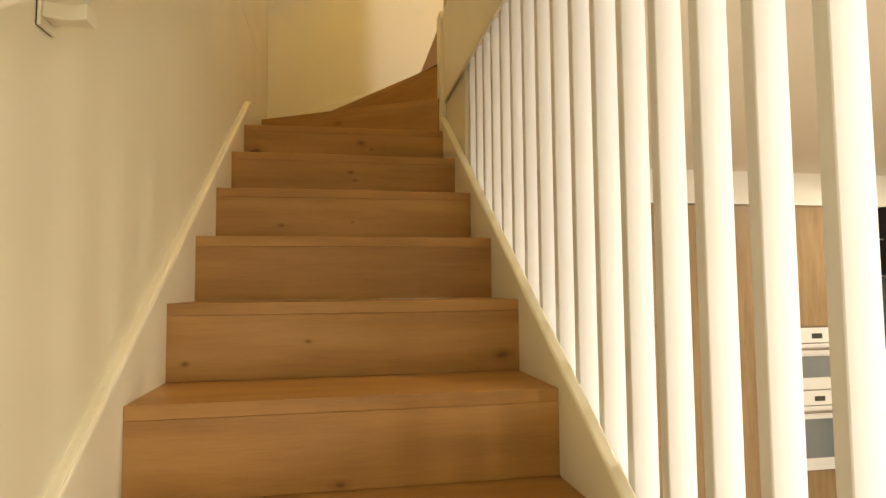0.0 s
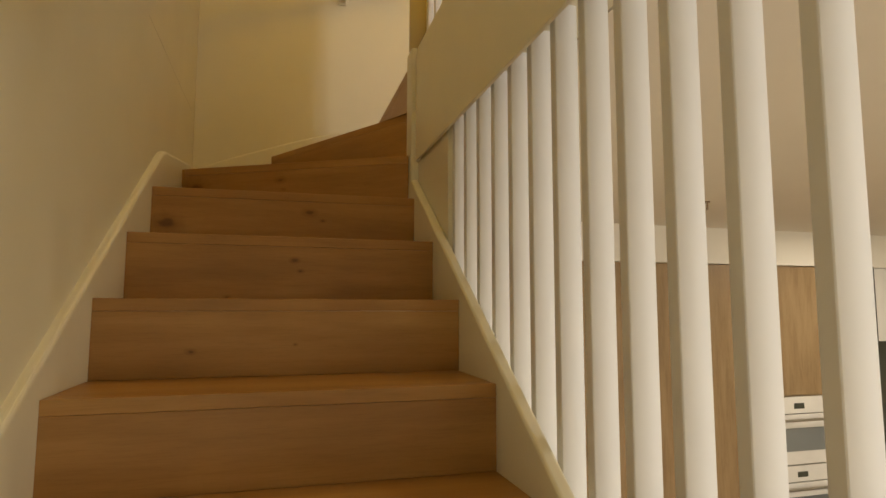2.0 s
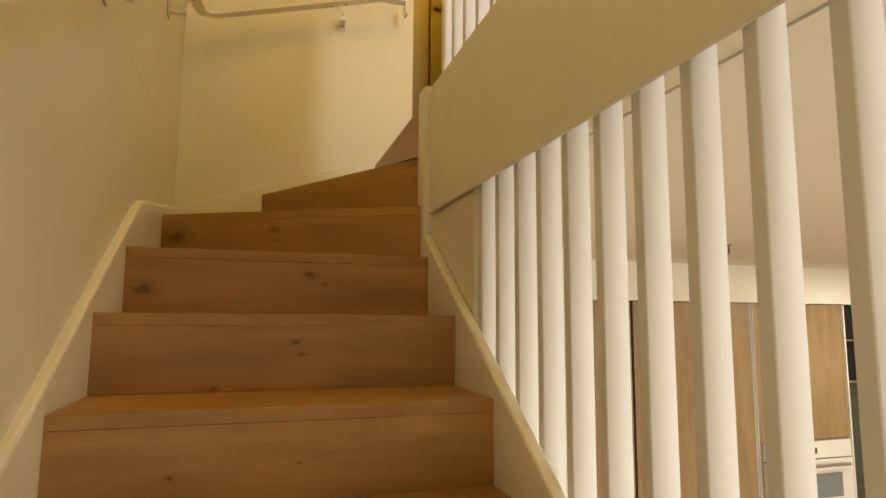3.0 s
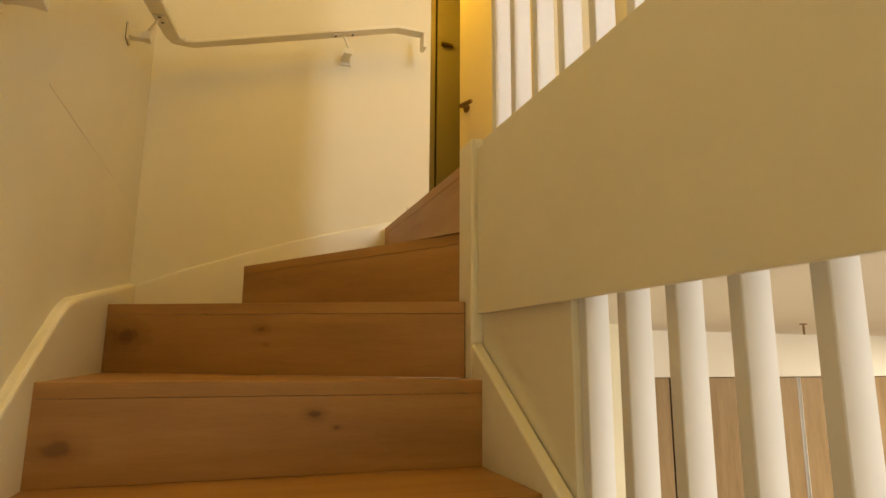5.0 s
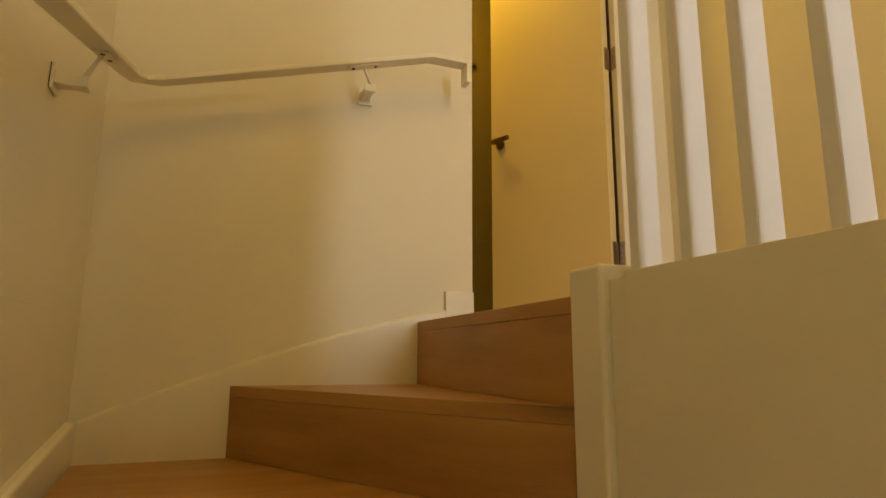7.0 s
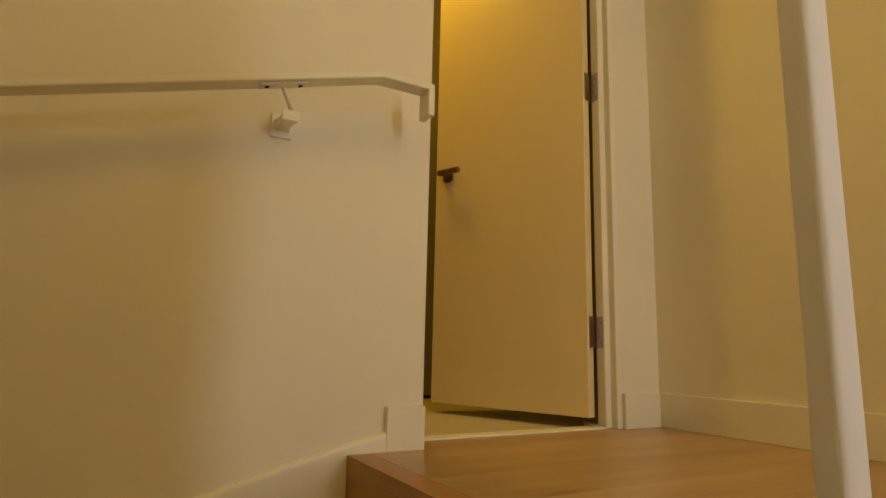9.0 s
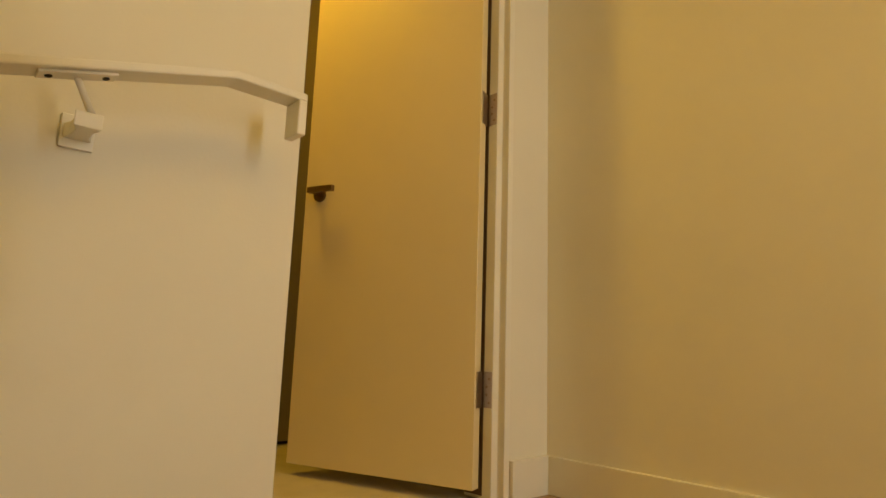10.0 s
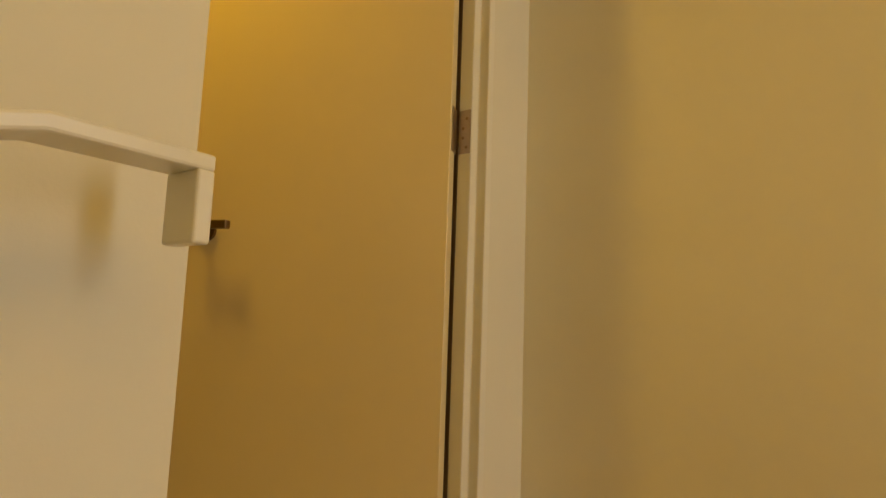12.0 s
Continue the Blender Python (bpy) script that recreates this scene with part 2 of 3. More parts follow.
box(bm, -0.17, -5.55, FLOOR0, 1.3, -5.4, LAND - 0.3)
box(bm, -0.17, -5.55, LAND - 0.3, XR + 0.1, -5.4, CEIL1)
box(bm, 1.3, -5.55, FLOOR0, 3.9, -5.4, FLOOR0 + 0.4)
box(bm, 1.3, -5.55, 1.95, 3.9, -5.4, LAND - 0.3)
box(bm, XR + 0.1, -5.55, LAND - 0.3, 3.9, -5.4, CEIL1)
box(bm, 3.9, -5.55, FLOOR0, 7.35, -5.4, CEIL1)
structure("wall_south", bm, WALL, "cream painted wall with a wide window opening", "wall")
bm = B()
box(bm, 1.06, -5.4, CEIL0, 7.2, 2.52, CEIL0 + 0.12)
box(bm, -0.022, -5.4, CEIL0, 1.02, -2.3, CEIL0 + 0.12)
structure("ceiling", bm, CEIL, "white plaster ceiling of the lower room", "ceiling")
structure("ceiling_upper", box(B(), -0.2, -5.4, CEIL1, 7.2, 5.0, CEIL1 + 0.12), CEIL, "white plaster ceiling over the landing", "ceiling")
structure("bulkhead", box(B(), XR + 0.1, 2.49, 2.215, 7.2, 2.62, CEIL0), CEIL, "white boxed bulkhead over the tall cupboards", "bulkhead")

# upper floor: landing slab and its oak boards
bm = B()
box(bm, 1.06, -5.4, CEIL0 + 0.12, 7.2, WF, LAND - 0.022)
box(bm, 1.096, WF, CEIL0 + 0.12, XR, WS, LAND - 0.022)
box(bm, 1.096, WS, LAND - 0.059, 1.842, 2.07, LAND - 0.022)
box(bm, 1.116, 2.0305, LAND - 0.0215, 1.796, 2.07, LAND - 0.006)
box(bm, 0.95, 1.0, CEIL0, 1.06, WF, LAND - 0.022)
box(bm, 0.917, -2.3, 2.5105, 1.06, 0.861, LAND - 0.022)
box(bm, -0.022, -5.4, CEIL0 + 0.12, 1.02, -2.3, LAND - 0.022)
structure("floor_slab", bm, CEIL, "floor build-up under the landing boards", "floor")
structure("wall_upper_end", box(B(), -0.022, -2.45, LAND, 0.93, -2.3, CEIL1), WALL, "cream painted wall closing the stairwell above", "wall")

landing = structure("landing_floor", box(B(), 1.02, -5.4, LAND - 0.022, 7.2, -0.5, LAND), OAKY, "oak boards of the landing", "floor")
yb = -0.5
while yb < 1.985:
    y1 = min(yb + 0.19, WF - 0.0155 if yb < 1.80 else 1.985)
    x0 = 0.956 if yb > 0.85 else 1.061
    if yb > 1.80:
        yb, x0 = WF - 0.0155, 1.0955
    bm = B()
    box(bm, x0 + 0.0003, yb + 0.0002, LAND - 0.022, XR - 0.001, y1 - 0.0002, LAND)
    part("plank", bm, OAKY, landing)
    yb += 0.19

# room behind the door
structure("floor_room", box(B(), 0.4, 2.0705, LAND - 0.05, 3.4, 3.3, LAND - 0.006), CARPET, "pale floor of the room behind the door", "floor")
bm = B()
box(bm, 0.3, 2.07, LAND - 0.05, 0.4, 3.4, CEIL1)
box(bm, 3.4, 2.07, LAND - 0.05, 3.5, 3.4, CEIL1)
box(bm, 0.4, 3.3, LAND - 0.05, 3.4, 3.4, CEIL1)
structure("wall_room", bm, ROOMW, "plaster walls of the room behind the door, olive darkened as shade", "wall")
closet = thing("closet", "built-in closet, olive darkened as shade, with a dark door gap", "closet")
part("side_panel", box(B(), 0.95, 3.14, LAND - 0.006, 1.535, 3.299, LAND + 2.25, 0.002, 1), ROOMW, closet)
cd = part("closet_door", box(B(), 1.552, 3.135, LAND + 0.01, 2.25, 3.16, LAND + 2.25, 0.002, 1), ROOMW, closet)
# black backing, so the closet gap's shade is in its colour
part("gap_strip", box(B(), 1.536, 3.165, LAND - 0.006, 2.25, 3.299, LAND + 2.25), DARK, closet, "near-black backing painted as the shade in the closet gap")
part("latch", box(B(), 1.57, 3.118, LAND + 1.62, 1.66, 3.1345, LAND + 1.645, 0.002, 1), BRONZE, cd, "small dark latch")


# cross wall on the landing with a door left ajar, daylight in the slit
bm = B()
box(bm, 1.062, -1.10, LAND, 1.60, -1.0, CEIL1)
box(bm, 1.90, -1.10, LAND, XR, -1.0, CEIL1)
box(bm, 1.60, -1.10, LAND + 2.05, 1.90, -1.0, CEIL1)
box(bm, 1.062, -2.45, LAND, 1.16, -1.10, CEIL1)
box(bm, 0.78, -5.40, LAND, 0.93, -2.45, CEIL1)
box(bm, 0.93, -2.45, LAND, 1.062, -2.30, CEIL1)
structure("wall_cross", bm, WALL, "cream painted cross wall with a slim opening", "wall")


# ---- stairs ----
def zk(k):
    return RISE * (k + 6)


def yk(k):
    return GOING * (k - 3)


TW = 0.890
stairs = thing("staircase", "winding oak staircase with white painted strings against a cream wall", "staircase")
NOSE = {}
for k in range(-8, 6):
    NOSE[k] = ((0.0, yk(k)), (TW, yk(k)))
NOSE[6] = ((0.0, 0.860), (0.892, 0.836))
NOSE[7] = ((0.0, 1.442), (0.889, 0.945))
NOSE[8] = ((0.360, YF), (0.935, 0.948))
NOSE[9] = ((0.901, YF), (0.901, 1.002))
BACK = {6: [(0.905, 0.95), (0.0, 1.456)], 7: [(0.94, 0.955), (0.372, YF), (0.0, YF)], 8: [(0.915, 0.955), (0.915, YF)]}


def shift(a, b, d):
    """The segment a-b moved by d to its rising side."""
    v = Vector((b[0] - a[0], b[1] - a[1])).normalized()
    n = Vector((-v.y, v.x)) * d
    return (a[0] + n.x, a[1] + n.y), (b[0] + n.x, b[1] + n.y)


for k in range(-8, 10):
    a, b = NOSE[k]
    za, zb = zk(k), zk(k - 1) if k > -8 else FLOOR0
    # nosing board with a fine joint below it, and the riser board, both running along the step
    length = math.hypot(b[0] - a[0], b[1] - a[1])
    along = pose(a[0], a[1], 0, 0, 0, math.degrees(math.atan2(b[1] - a[1], b[0] - a[0])))
    q = part("nosing", box(B(), 0, 0, za - 0.030, length, 0.055, za, 0.0014, 2), OAK, stairs)
    q.matrix_basis = along
    q = part("riser", box(B(), 0, 0.0010, zb + 0.0005, length, 0.020, za - 0.0305, 0.0004, 1), OAK, stairs)
    q.matrix_basis = along
    if k == 9:
        continue
    ta, tb = shift(a, b, 0.0555)
    if k < 5:
        back = [(TW, yk(k + 1) + 0.012), (0.0, yk(k + 1) + 0.012)]
    elif k == 5:
        back = [(TW, 0.85), (0.0, 0.874)]
    else:
        back = BACK[k]
    if k == 8:
        ta = (0.42, YF)
    bm = prism(B(), [ta, tb] + back, "z", za - 0.030, za - 0.0004)
    part("tread", bm, OAK, stairs)

# wall string: follows the flight, eases at the winders, turns along the far wall
bm = B()
top = [(-3.3, 2.448 - 0.645 * 4.34), (0.99, 2.416), (1.035, 2.440), (1.09, 2.457), (YF, 2.576)]
prism(bm, top + [(YF, 1.9), (-3.3, FLOOR0)], "x", -0.0225, 0.0)
es = [e for e in bm.edges if all(abs(v.co.x) < 1e-6 and any(abs(v.co.y - p[0]) + abs(v.co.z - p[1]) < 1e-5 for p in top) for v in e.verts)]
bmesh.ops.bevel(bm, geom=es, offset=0.011, segments=4, profile=0.5, affect="EDGES")
part("wall_string", bm, TRIM, stairs, "white painted string board")
bm = B()
top = [(0.0, 2.576), (0.15, 2.638), (0.368, 2.716), (0.515, 2.766), (0.656, 2.808), (0.891, 2.872), (0.995, 2.893)]
prism(bm, [(0.0, 2.2)] + top + [(0.995, LAND - 0.02), (0.92, LAND - 0.3)], "y", YF, WF + 0.001)
# worn, well rounded top edge
es = [e for e in bm.edges if all(abs(v.co.y - YF) < 1e-6 and any(abs(v.co.x - p[0]) + abs(v.co.z - p[1]) < 1e-5 for p in top) for v in e.verts)]
bmesh.ops.bevel(bm, geom=es, offset=0.011, segments=4, profile=0.5, affect="EDGES")
part("wall_string", bm, TRIM, stairs, "white painted string board")
# outer string in front of the balusters, and the ledge that carries them
BX = 0.936
bm = B()
prism(bm, [(-3.3, 1.76 - 0.673 * 3.3), (0.90, 1.76 + 0.673 * 0.90), (0.90, 1.9), (0.0, 1.4), (-3.1, FLOOR0), (-3.3, FLOOR0)], "x", TW, 0.920, 0.007, 3)
part("outer_string", bm, TRIM, stairs, "white painted outer string")
bm = B()
prism(bm, [(-3.3, 1.59 - 0.673 * 3.3), (0.53, 1.59 + 0.673 * 0.53), (0.53, 1.85), (-0.1, 1.35), (-3.1, FLOOR0), (-3.3, FLOOR0)], "x", 0.9207, 1.0, 0.0025, 2)
part("baluster_ledge", bm, TRIM, stairs, "white painted ledge under the balusters")
# spandrel below the string
bm = B()
prism(bm, [(-2.9, FLOOR0), (0.95, FLOOR0), (0.95, 2.1), (0.8, 1.95)], "x", 0.9215, 0.950)
structure("spandrel_panel", bm, WALL, "cream panel closing the side below the stairs", "panel")

# ---- balustrades ----
rail_low = thing("stair_balustrade", "white painted stair balusters between string and ceiling fascia", "balustrade")


def baluster(x, y, z0, z1, parent, wx=0.050, wy=0.0235):
    bm = B()
    box(bm, x, y, z0, x + wx, y + wy, z1)
    es = [e for e in bm.edges if abs(e.verts[0].co.z - e.verts[1].co.z) > 0.1]
    bmesh.ops.bevel(bm, geom=es, offset=0.0016, segments=1, profile=0.5, affect="EDGES")
    return part("baluster", bm, BAR, parent)


for n in range(29):
    y = 0.472 - 0.1160 * n
    baluster(BX, y, max(1.588 + 0.673 * y, FLOOR0), 2.494, rail_low)
bm = B()
prism(bm, [(0.4965, 1.985), (0.906, 2.25), (0.906, 2.494), (0.4965, 2.494)], "x", 0.922, 0.949, 0.001, 1)
part("infill_panel", bm, TRIM, rail_low, "white painted infill panel beside the newel")
bm = B()
box(bm, 0.893, 0.908, 1.9, 0.984, 1.000, 2.896, 0.008, 3)
part("newel_post", bm, TRIM, rail_low, "white painted newel post with rounded top")

fascia = thing("landing_fascia", "deep white painted fascia board along the landing edge", "fascia")
bm = B()
box(bm, FX, -2.3, 2.435, 0.9155, 0.862, 2.876, 0.002, 2)
part("board", bm, TRIM, fascia)
bm = B()
box(bm, 0.916, -2.3, 2.4945, 1.059, 0.862, 2.510, 0.001, 1)
part("soffit_strip", bm, TRIM, fascia)
bm = B()
box(bm, 0.916, -2.3, LAND - 0.021, 1.004, 0.906, 2.862, 0.001, 1)
part("base_rail", bm, TRIM, fascia)
bm = B()
box(bm, 0.910, 0.8625, 2.4375, 0.9295, 0.907, 2.868, 0.001, 1)
part("end_board", bm, TRIM, fascia)

guard = thing("landing_balustrade", "white painted balusters with handrail on the landing edge", "balustrade")
for n in range(16):
    baluster(0.950, 0.880 - 0.1137 * n, 2.862, 3.80, guard, 0.047, 0.0225)
bm = B()
box(bm, 0.936, -0.98, 3.80, 1.011, 0.935, 3.845, 0.008, 2)
part("handrail", bm, TRIM, guard)

# ---- wall handrail ----
hand = thing("wall_handrail", "white painted metal handrail on brackets along the stair wall", "handrail")
RW, RH = 0.050, 0.015


def sweep(pts, w, h):
    """A flat bar along points: w level across, h upright, mitred at the bends."""
    bm = B()
    rings = []
    for i, p in enumerate(pts):
        p = Vector(p)
        d0 = (p - Vector(pts[i - 1])).normalized() if i else None
        d1 = (Vector(pts[i + 1]) - p).normalized() if i < len(pts) - 1 else None
        d = ((d0 or d1) + (d1 or d0)).normalized()
        flat = Vector((d.x, d.y, 0)).normalized()
        side = Vector((-flat.y, flat.x, 0))
        miter = 1.0
        if d0 and d1:
            f0 = Vector((d0.x, d0.y, 0)).normalized()
            miter = 1 / max(0.5, f0.dot(flat))
        up = Vector((0, 0, 1))
        rings.append([bm.verts.new(p + side * (sx * w / 2 * miter) + up * (sz * h / 2)) for sx, sz in ((-1, -1), (1, -1), (1, 1), (-1, 1))])
    for r0, r1 in zip(rings, rings[1:]):
        for j in range(4):
            bm.faces.new((r0[j], r0[(j + 1) % 4], r1[(j + 1) % 4], r1[j]))
    bm.faces.new(rings[0])
    bm.faces.new(rings[-1][::-1])
    bmesh.ops.recalc_face_normals(bm, faces=bm.faces[:])
    bmesh.ops.bevel(bm, geom=bm.edges[:], offset=0.003, segments=2, profile=0.5, affect="EDGES")
    return bm


RX, RY = 0.066, 1.783
bar_pts = [(RX, -2.6, 0.925), (RX, 0.97, 3.2275), (RX, 1.68, 3.4405), (RX + 0.012, 1.752, 3.462), (RX + 0.065, RY, 3.479), (0.30, RY, 3.527), (0.905, RY, 3.699), (1.036, RY, 3.699)]
part("rail", sweep(bar_pts, RW, RH), TRIM, hand)
part("end_drop", box(B(), 1.019, RY - RW / 2, 3.6275, 1.036, RY + RW / 2, 3.6925, 0.003, 3), TRIM, hand)


def bracket(m, tilt, reach, rise, off=0.0):
    """Bracket: wall plate, waisted arm, thin stem up to the rail, saddle with two screws. Local y runs from the wall."""
    tip = reach - 0.022
    bp = part("bracket_plate", box(B(), -0.0235, 0.002, -0.027, 0.0235, 0.007, 0.027, 0.001, 1), TRIM, hand, "white wall plate")
    # thin black sheet painted as the shadow round the plate
    gap = part("plate_gap", box(B(), -0.0228, 0.0005, -0.0264, 0.0228, 0.002, 0.0264), DARK, hand, "near-black sheet painted as the shadow gap behind the plate")
    p = B()
    prof = [(-0.020, 0.007), (-0.014, 0.024), (-0.0125, tip - 0.024), (-0.019, tip), (0.019, tip), (0.0125, tip - 0.024), (0.014, 0.024), (0.020, 0.007)]
    prism(p, prof, "z", -0.013, 0.011, 0.002, 2)
    arm = part("bracket_arm", p, TRIM, hand)
    p = B()
    rod(p, (-0.3 * off, tip - 0.014, 0.006), (off, reach - 0.006, rise - 0.001 - 0.28 * off), 0.0055, 0.0045, 14)
    stem = part("bracket_stem", p, TRIM, hand, smooth=True)
    sad = part("bracket_saddle", box(B(), -0.05, reach - 0.015, rise - 0.0045, 0.05, reach + 0.015, rise, 0.001, 1), TRIM, hand)
    made, lean = [bp, gap, arm, stem], [sad]
    for sx in (-0.036, 0.036):
        lean.append(part("screw", rod(B(), (sx, reach, rise - 0.0065), (sx, reach, rise - 0.0035), 0.0048, 0.0048, 12), DARK, hand, "dark screw head"))
    for q in made:
        q.matrix_basis = m
    for q in lean:
        q.matrix_basis = m @ pose(off, reach, rise - 0.28 * off, 0, tilt, 0) @ pose(0, -reach, -rise)


bracket(pose(0.711, WF, 3.574, 0, 0, 180), 15.9, WF - RY, 0.062, 0.026)
bracket(pose(-0.022, 1.405, 3.280, 0, 0, -90), 16.7, RX + 0.022, 0.069)
bracket(pose(-0.022, 0.517, 2.860, 0, 0, -90), 32.8, RX + 0.022, 0.068)
bracket(pose(-0.022, -0.870, 1.966, 0, 0, -90), 32.8, RX + 0.022, 0.068)

# ---- door at the head of the stairs ----
frame_1 = tagged(new("door_frame"), "cream painted door frame with a stepped rebate", "door frame", kind="structure")
part("jamb", box(B(), 1.0955, 1.996, LAND, 1.115, 2.071, LAND + 2.12, 0.001, 1), TRIM, frame_1)
bm = prism(B(), [(1.819, WS - 0.003), (1.842, WS - 0.003), (1.842, 2.095), (1.797, 2.095), (1.797, 1.990), (1.819, 1.988)], "z", LAND, LAND + 2.12, 0.003, 3)
part("jamb", bm, TRIM, frame_1)
# strip on the jamb, coloured as the shadow gap along the hinges
part("gap_shade", box(B(), 1.7950, 2.0235, LAND + 0.01, 1.7968, 2.092, LAND + 2.07), GAPBROWN, frame_1, "brown strip painted as the shade in the hinge gap")
part("head", box(B(), 1.1155, 1.996, LAND + 2.075, 1.7965, 2.071, LAND + 2.12, 0.001, 1), TRIM, frame_1)
part("threshold", box(B(), 1.0958, 1.9855, LAND - 0.02, 1.7965, 2.0300, LAND + 0.006, 0.003, 2), TRIM, frame_1, "white threshold strip")

DH, DE = Vector((1.785, 2.026)), Vector((1.556, 2.640))
ang = math.degrees(math.atan2(DE.y - DH.y, DE.x - DH.x))
DL = (DE - DH).length
door = tagged(new("door_1"), "flush cream painted door standing ajar into the room", "door", kind="structure")
door.matrix_basis = pose(DH.x, DH.y, 0, 0, 0, ang)
bm = B()
box(bm, 0, 0, LAND + 0.031, DL, 0.040, LAND + 2.06, 0.0015, 1)
part("leaf", bm, DOORP, door)
bm = B()
rod(bm, (0.590, 0.040, LAND + 0.911), (0.590, 0.048, LAND + 0.911), 0.024, 0.024, 24)
part("rose", bm, BRONZE, door, "round bronze rose")
bm = B()
rod(bm, (0.590, 0.046, LAND + 0.915), (0.590, 0.080, LAND + 0.915), 0.009, 0.009, 14)
box(bm, 0.508, 0.070, LAND + 0.910, 0.612, 0.088, LAND + 0.930, 0.002, 1)
part("door_handle", bm, BRONZE, door, "dark bronze lever handle")
inv = door.matrix_basis.inverted()
for hz in (3.098, 3.938):
    bm = B()
    rod(bm, (0.004, -0.004, hz), (0.004, -0.004, hz + 0.100), 0.0058, 0.0058, 14)
    hg = part("hinge", bm, HINGE, door, "dull steel butt hinge")
    bm = B()
    box(bm, -0.0022, 0.001, hz, -0.0002, 0.030, hz + 0.100)
    part("hinge_leaf", bm, HINGE, hg)
    bm = B()
    box(bm, 1.7949, 1.992, hz, 1.7969, 2.022, hz + 0.100)
    q = part("hinge_leaf", bm, HINGE, hg)
    q.matrix_basis = inv
    bm = B()
    for dz in (0.014, 0.036, 0.058, 0.080):
        rod(bm, (1.7943, 2.002 + 0.009 * (dz in (0.036, 0.058)), hz + dz), (1.7953, 2.002 + 0.009 * (dz in (0.036, 0.058)), hz + dz), 0.0036, 0.0036, 10)
    q = part("screws", bm, BRONZE, hg, "small countersunk screws")
    q.matrix_basis = inv

# ---- skirtings on the landing ----
def skirting(name, pts, depth_axis, lo, hi):
    bm = prism(B(), pts, depth_axis, lo, hi, 0.002, 2)
    return structure(name, bm, TRIM, "white painted skirting board", "skirting")


skirting("baseboard_1", [(0.9955, LAND - 0.021), (1.0945, LAND - 0.021), (1.0945, LAND + 0.101), (0.9955, LAND + 0.101)], "y", YF, WF + 0.0005)
skirting("baseboard_2", [(1.8435, LAND), (XR - 0.0005, LAND), (XR - 0.0005, LAND + 0.108), (1.8435, LAND + 0.108)], "y", WS - 0.015, WS + 0.0005)
skirting("baseboard_3", [(-0.999, LAND), (WS - 0.016, LAND), (WS - 0.016, LAND + 0.108), (-0.999, LAND + 0.108)], "x", XR - 0.015, XR + 0.0005)

# faint board joint at floor level on the stair wall
structure("trim_joint", box(B(), -0.0225, 0.80, 2.8390, -0.0210, 1.86, 2.8418), TRIM, "thin filled joint across the plaster", "trim")

# ---- kitchen ----
KY = 2.51


def tall_unit(x0, x1, z1, label):
    u = thing("tall_cabinet", label, "cabinet", "tall kitchen cabinets")
    part("body", box(B(), x0, KY + 0.022, FLOOR0 + 0.1, x1, 2.615, z1), CABW, u)
    part("plinth", box(B(), x0, KY + 0.06, FLOOR0, x1, 2.60, FLOOR0 + 0.099), SHELFB, u)
    return u


larder = tall_unit(2.20, 2.8335, 2.212, "tall oak-veneer cupboard beside the full-height door")
part("door", box(B(), 2.204, KY, FLOOR0 + 0.11, 2.832, KY + 0.020, 2.208, 0.0015, 1), CABW, larder)
# black strip drawn in for the shadow between the two fronts
part("edge_strip", box(B(), 2.8340, KY - 0.004, FLOOR0 + 0.1, 2.838, KY + 0.021, 2.21), DARK, larder, "near-black strip painted as the shadow gap between the cupboards")
fridge = tall_unit(2.846, 3.868, 2.212, "tall oak-veneer cupboard with a full-height door")
part("door", box(B(), 2.850, KY, FLOOR0 + 0.11, 3.861, KY + 0.020, 2.208, 0.0015, 1), CABW, fridge)
part("edge_strip", box(B(), 3.862, KY - 0.006, FLOOR0 + 0.1, 3.867, KY + 0.021, 2.21), OVENW, fridge, "pale edge strip")
oven_unit = tall_unit(3.887, 4.797, 2.212, "tall oak-veneer cupboard housing two ovens")
part("door", box(B(), 3.899, KY, 1.195, 4.778, KY + 0.020, 2.208, 0.0015, 1), CABW, oven_unit)
part("door", box(B(), 3.899, KY, FLOOR0 + 0.11, 4.778, KY + 0.020, 0.006, 0.0015, 1), CABW, oven_unit)
part("edge_strip", box(B(), 3.886, KY - 0.006, FLOOR0 + 0.1, 3.891, KY + 0.021, 2.21), OVENW, oven_unit, "pale edge strip")
part("edge_strip", box(B(), 4.784, KY - 0.010, FLOOR0 + 0.1, 4.797, KY + 0.021, 2.21), OVENW, oven_unit, "pale edge strip")


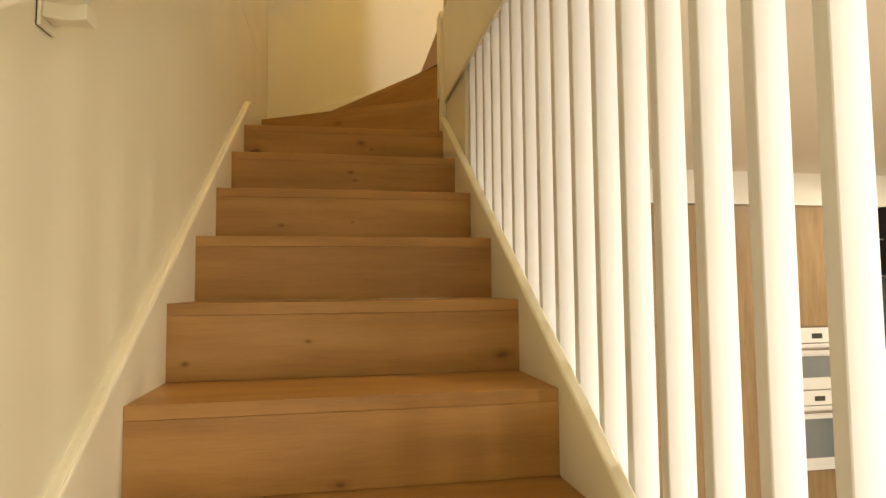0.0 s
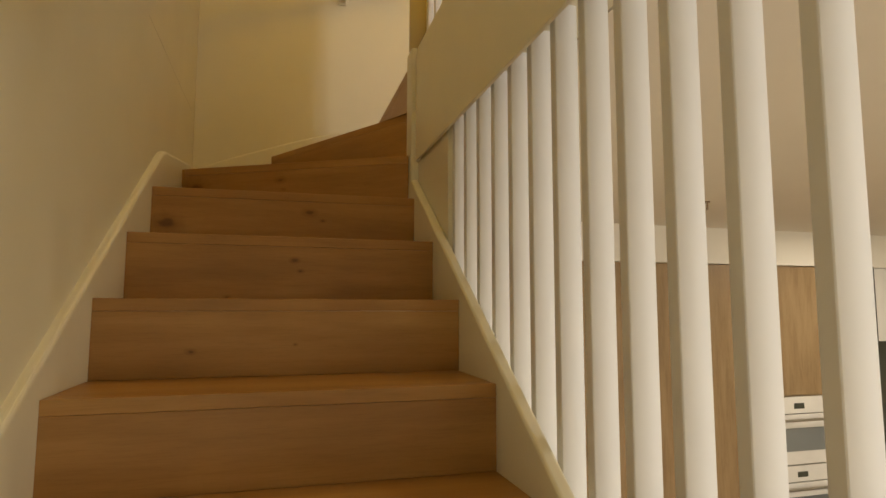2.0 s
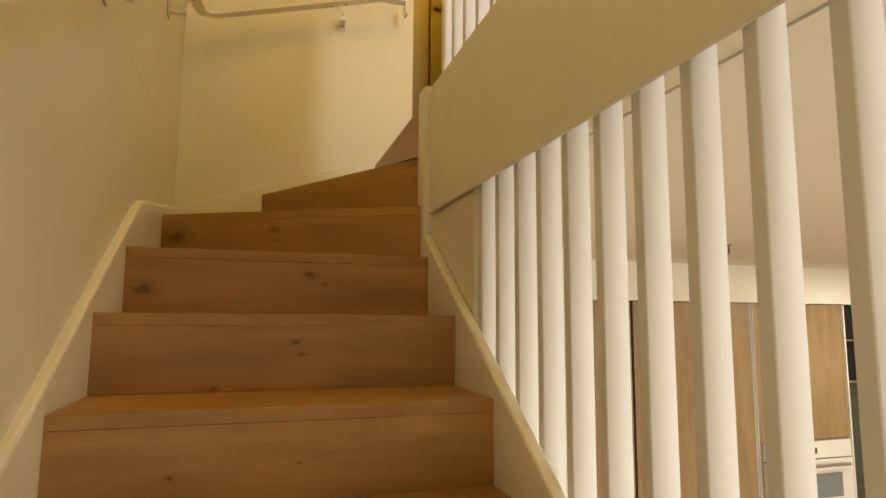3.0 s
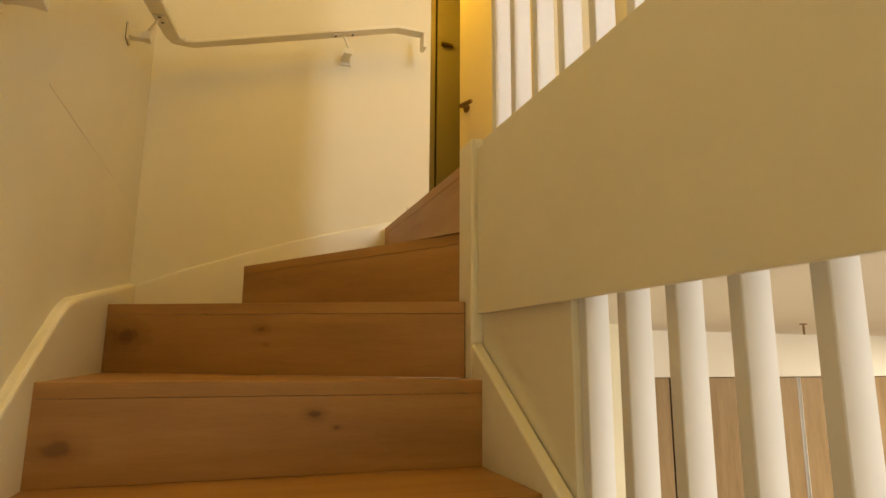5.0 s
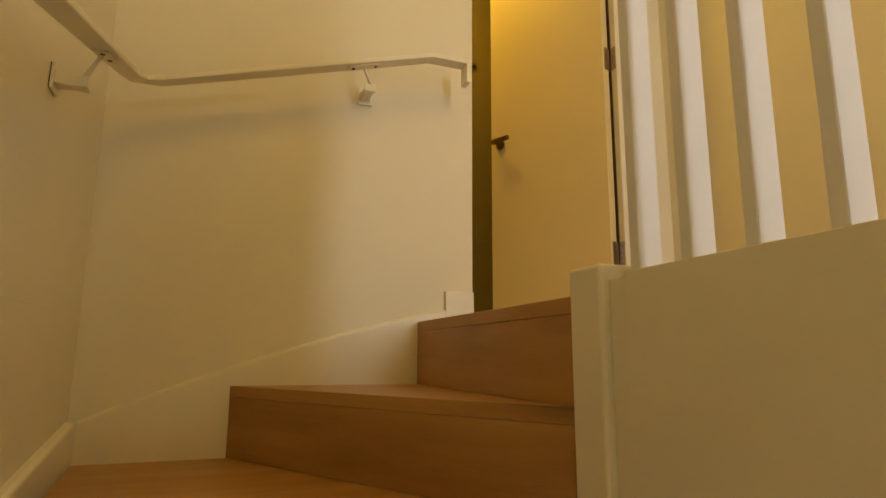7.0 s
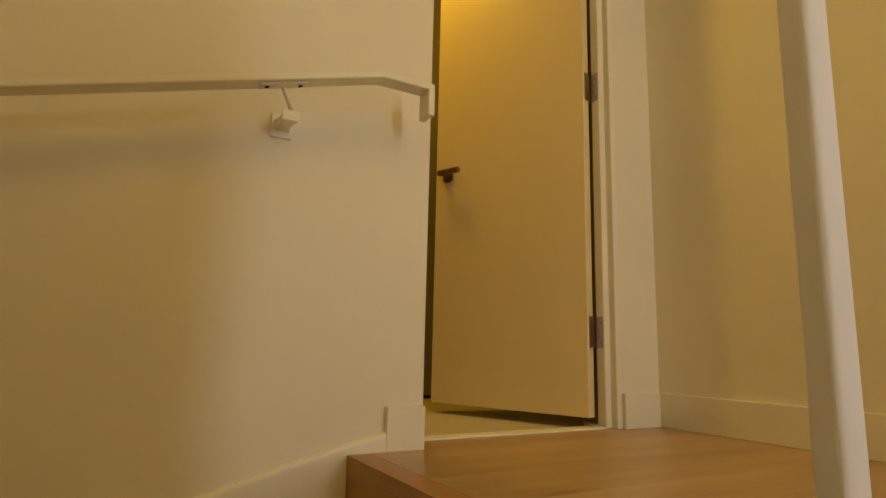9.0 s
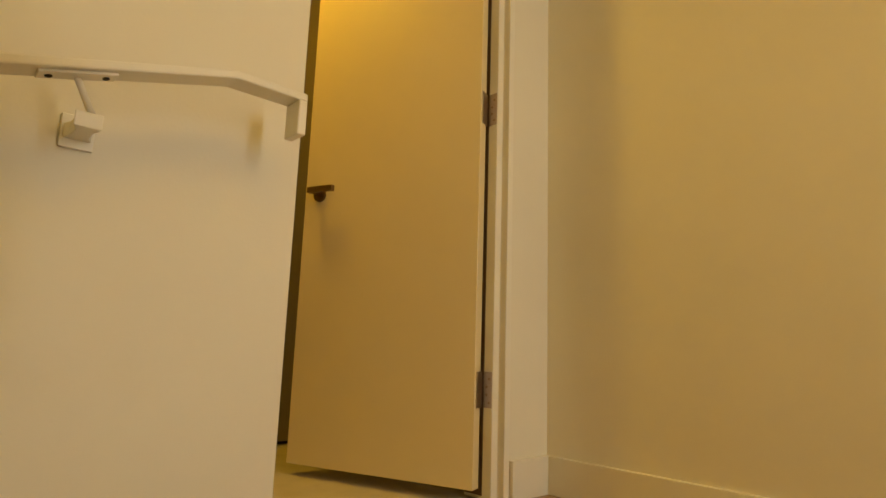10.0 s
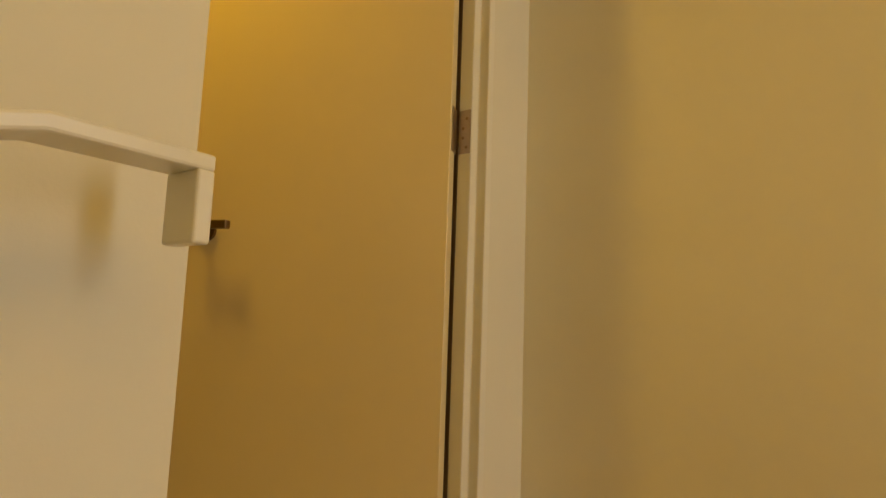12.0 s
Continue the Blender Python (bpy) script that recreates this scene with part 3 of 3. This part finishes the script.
def oven(z0, z1, panel):
    ov = thing("oven", "white built-in oven with glass door and bar handle", "oven", "stacked ovens")
    x0, x1 = 3.937, 4.765
    part("control_panel", box(B(), x0, KY - 0.018, z1 - panel, x1, KY + 0.02, z1, 0.002, 1), OVENW, ov)
    d = part("oven_door", box(B(), x0, KY - 0.022, z0, x1, KY + 0.02, z1 - panel - 0.008, 0.003, 1), OVENW, ov)
    part("window", box(B(), x0 + 0.12, KY - 0.0245, z0 + 0.10, x1 - 0.12, KY - 0.0215, z1 - panel - 0.11), OVENG, d, "grey glass oven window")
    bm = B()
    zh = z1 - panel - 0.045
    rod(bm, (x0 + 0.08, KY - 0.06, zh), (x1 - 0.08, KY - 0.06, zh), 0.011, 0.011, 12)
    rod(bm, (x0 + 0.12, KY - 0.06, zh), (x0 + 0.12, KY - 0.022, zh), 0.007, 0.007, 8)
    rod(bm, (x1 - 0.12, KY - 0.06, zh), (x1 - 0.12, KY - 0.022, zh), 0.007, 0.007, 8)
    part("handle", bm, STEEL, d, "steel bar handle")
    part("display", box(B(), x0 + 0.38, KY - 0.0195, z1 - panel * 0.72, x0 + 0.48, KY - 0.0178, z1 - panel * 0.38), BLACKG, ov, "small dark display")
    return ov


oven(0.672, 1.182, 0.125)
oven(0.016, 0.662, 0.12)

# open dark shelves, wall cupboard, splashback, worktop, drawers beyond the ovens
shelf = thing("open_shelf", "dark open wall shelf with pale shelf edges", "shelf")
part("back", box(B(), 4.802, 2.60, 1.615, 5.098, 2.615, 2.212), SHELFB, shelf)
part("side", box(B(), 5.100, KY - 0.11, 1.60, 5.115, 2.615, 2.212), SHELFB, shelf)
for z in (1.605, 1.925):
    part("shelf_board", box(B(), 4.802, KY, z, 5.098, 2.60, z + 0.014), SHELFB, shelf)
    part("shelf_edge", box(B(), 4.802, KY - 0.004, z, 5.098, KY - 0.0005, z + 0.012), STEEL, shelf, "pale metal shelf edge")
cup = thing("wall_cupboard", "cream wall cupboard with flat doors", "cupboard")
part("body", box(B(), 5.117, KY + 0.01, 1.60, 7.19, 2.615, 2.212), OVENW, cup)
for a in (5.119, 5.739, 6.360):
    part("door", box(B(), a, KY - 0.012, 1.602, a + 0.645, KY + 0.008, 2.21, 0.0015, 1), OVENW, cup)
splash = structure("splashback", box(B(), 4.802, 2.604, 0.36, 7.19, 2.619, 1.60), BLACKG, "dark glass splashback behind the worktop", "splashback")
base = thing("drawer_unit", "warm orange-brown wooden drawer unit under the worktop", "drawer unit")
part("body", box(B(), 4.802, 2.03, FLOOR0 + 0.1, 7.19, 2.60, 0.318), SHELFB, base)
for j, (z0, z1) in enumerate(((0.13, 0.31), (-0.12, 0.12), (-0.46, -0.13))):
    part("drawer_front", box(B(), 4.803, 2.008, z0, 5.843, 2.028, z1, 0.0015, 1), ORANGE, base)
    part("drawer_front", box(B(), 5.846, 2.008, z0, 7.188, 2.028, z1, 0.0015, 1), ORANGE, base)
top = thing("worktop", "speckled stone kitchen worktop", "worktop")
part("slab", box(B(), 4.800, 1.99, 0.3185, 7.19, 2.603, 0.358, 0.003, 2), STONE, top)


def dish(x, y, z, r, name, label):
    ob = thing(name, label, "dish")
    bm = B()
    prof = [(0.45, 0.0), (0.75, 0.12), (1.0, 0.30), (0.96, 0.31), (0.70, 0.16), (0.0, 0.07)]
    ring = []
    for u, v in prof:
        ring.append([bm.verts.new((x + r * u * math.cos(a * math.tau / 28), y + r * u * math.sin(a * math.tau / 28), z + r * v)) for a in range(28)])
    for p, q in zip(ring, ring[1:]):
        for a in range(28):
            bm.faces.new((p[a], p[(a + 1) % 28], q[(a + 1) % 28], q[a]))
    bm.faces.new(ring[0][::-1])
    part("bowl", bm, BRONZE, ob, smooth=True)


dish(5.155, 2.25, 0.3585, 0.16, "bowl", "shallow dark bowl on the stone worktop")

# small hook on the kitchen ceiling
hook = thing("ceiling_hook", "small dark metal hook fixed to the kitchen ceiling", "hook")
hook.location = (2.788, 1.548, CEIL0)
part("base", rod(B(), (0, 0, -0.006), (0, 0, 0), 0.016, 0.016, 16), BRONZE, hook)
part("stem", rod(B(), (0, 0, -0.05), (0, 0, -0.005), 0.005, 0.005, 10), BRONZE, hook)

# ---- ceiling downlights ----
for lx, ly, z in [(a, b, CEIL0) for a, b, _ in LAMPS] + [(0.62, 0.25, CEIL1)]:
    d = thing("downlight", "round white recessed ceiling downlight", "ceiling light", "ceiling downlights")
    d.location = (lx, ly, z)
    bm = B()
    rod(bm, (0, 0, -0.012), (0, 0, 0.0), 0.075, 0.085, 28)
    part("trim_ring", bm, TRIM, d)
    bm = B()
    rod(bm, (0, 0, -0.015), (0, 0, -0.0125), 0.055, 0.055, 24)
    part("lens", bm, GLOW, d, "glowing diffuser")
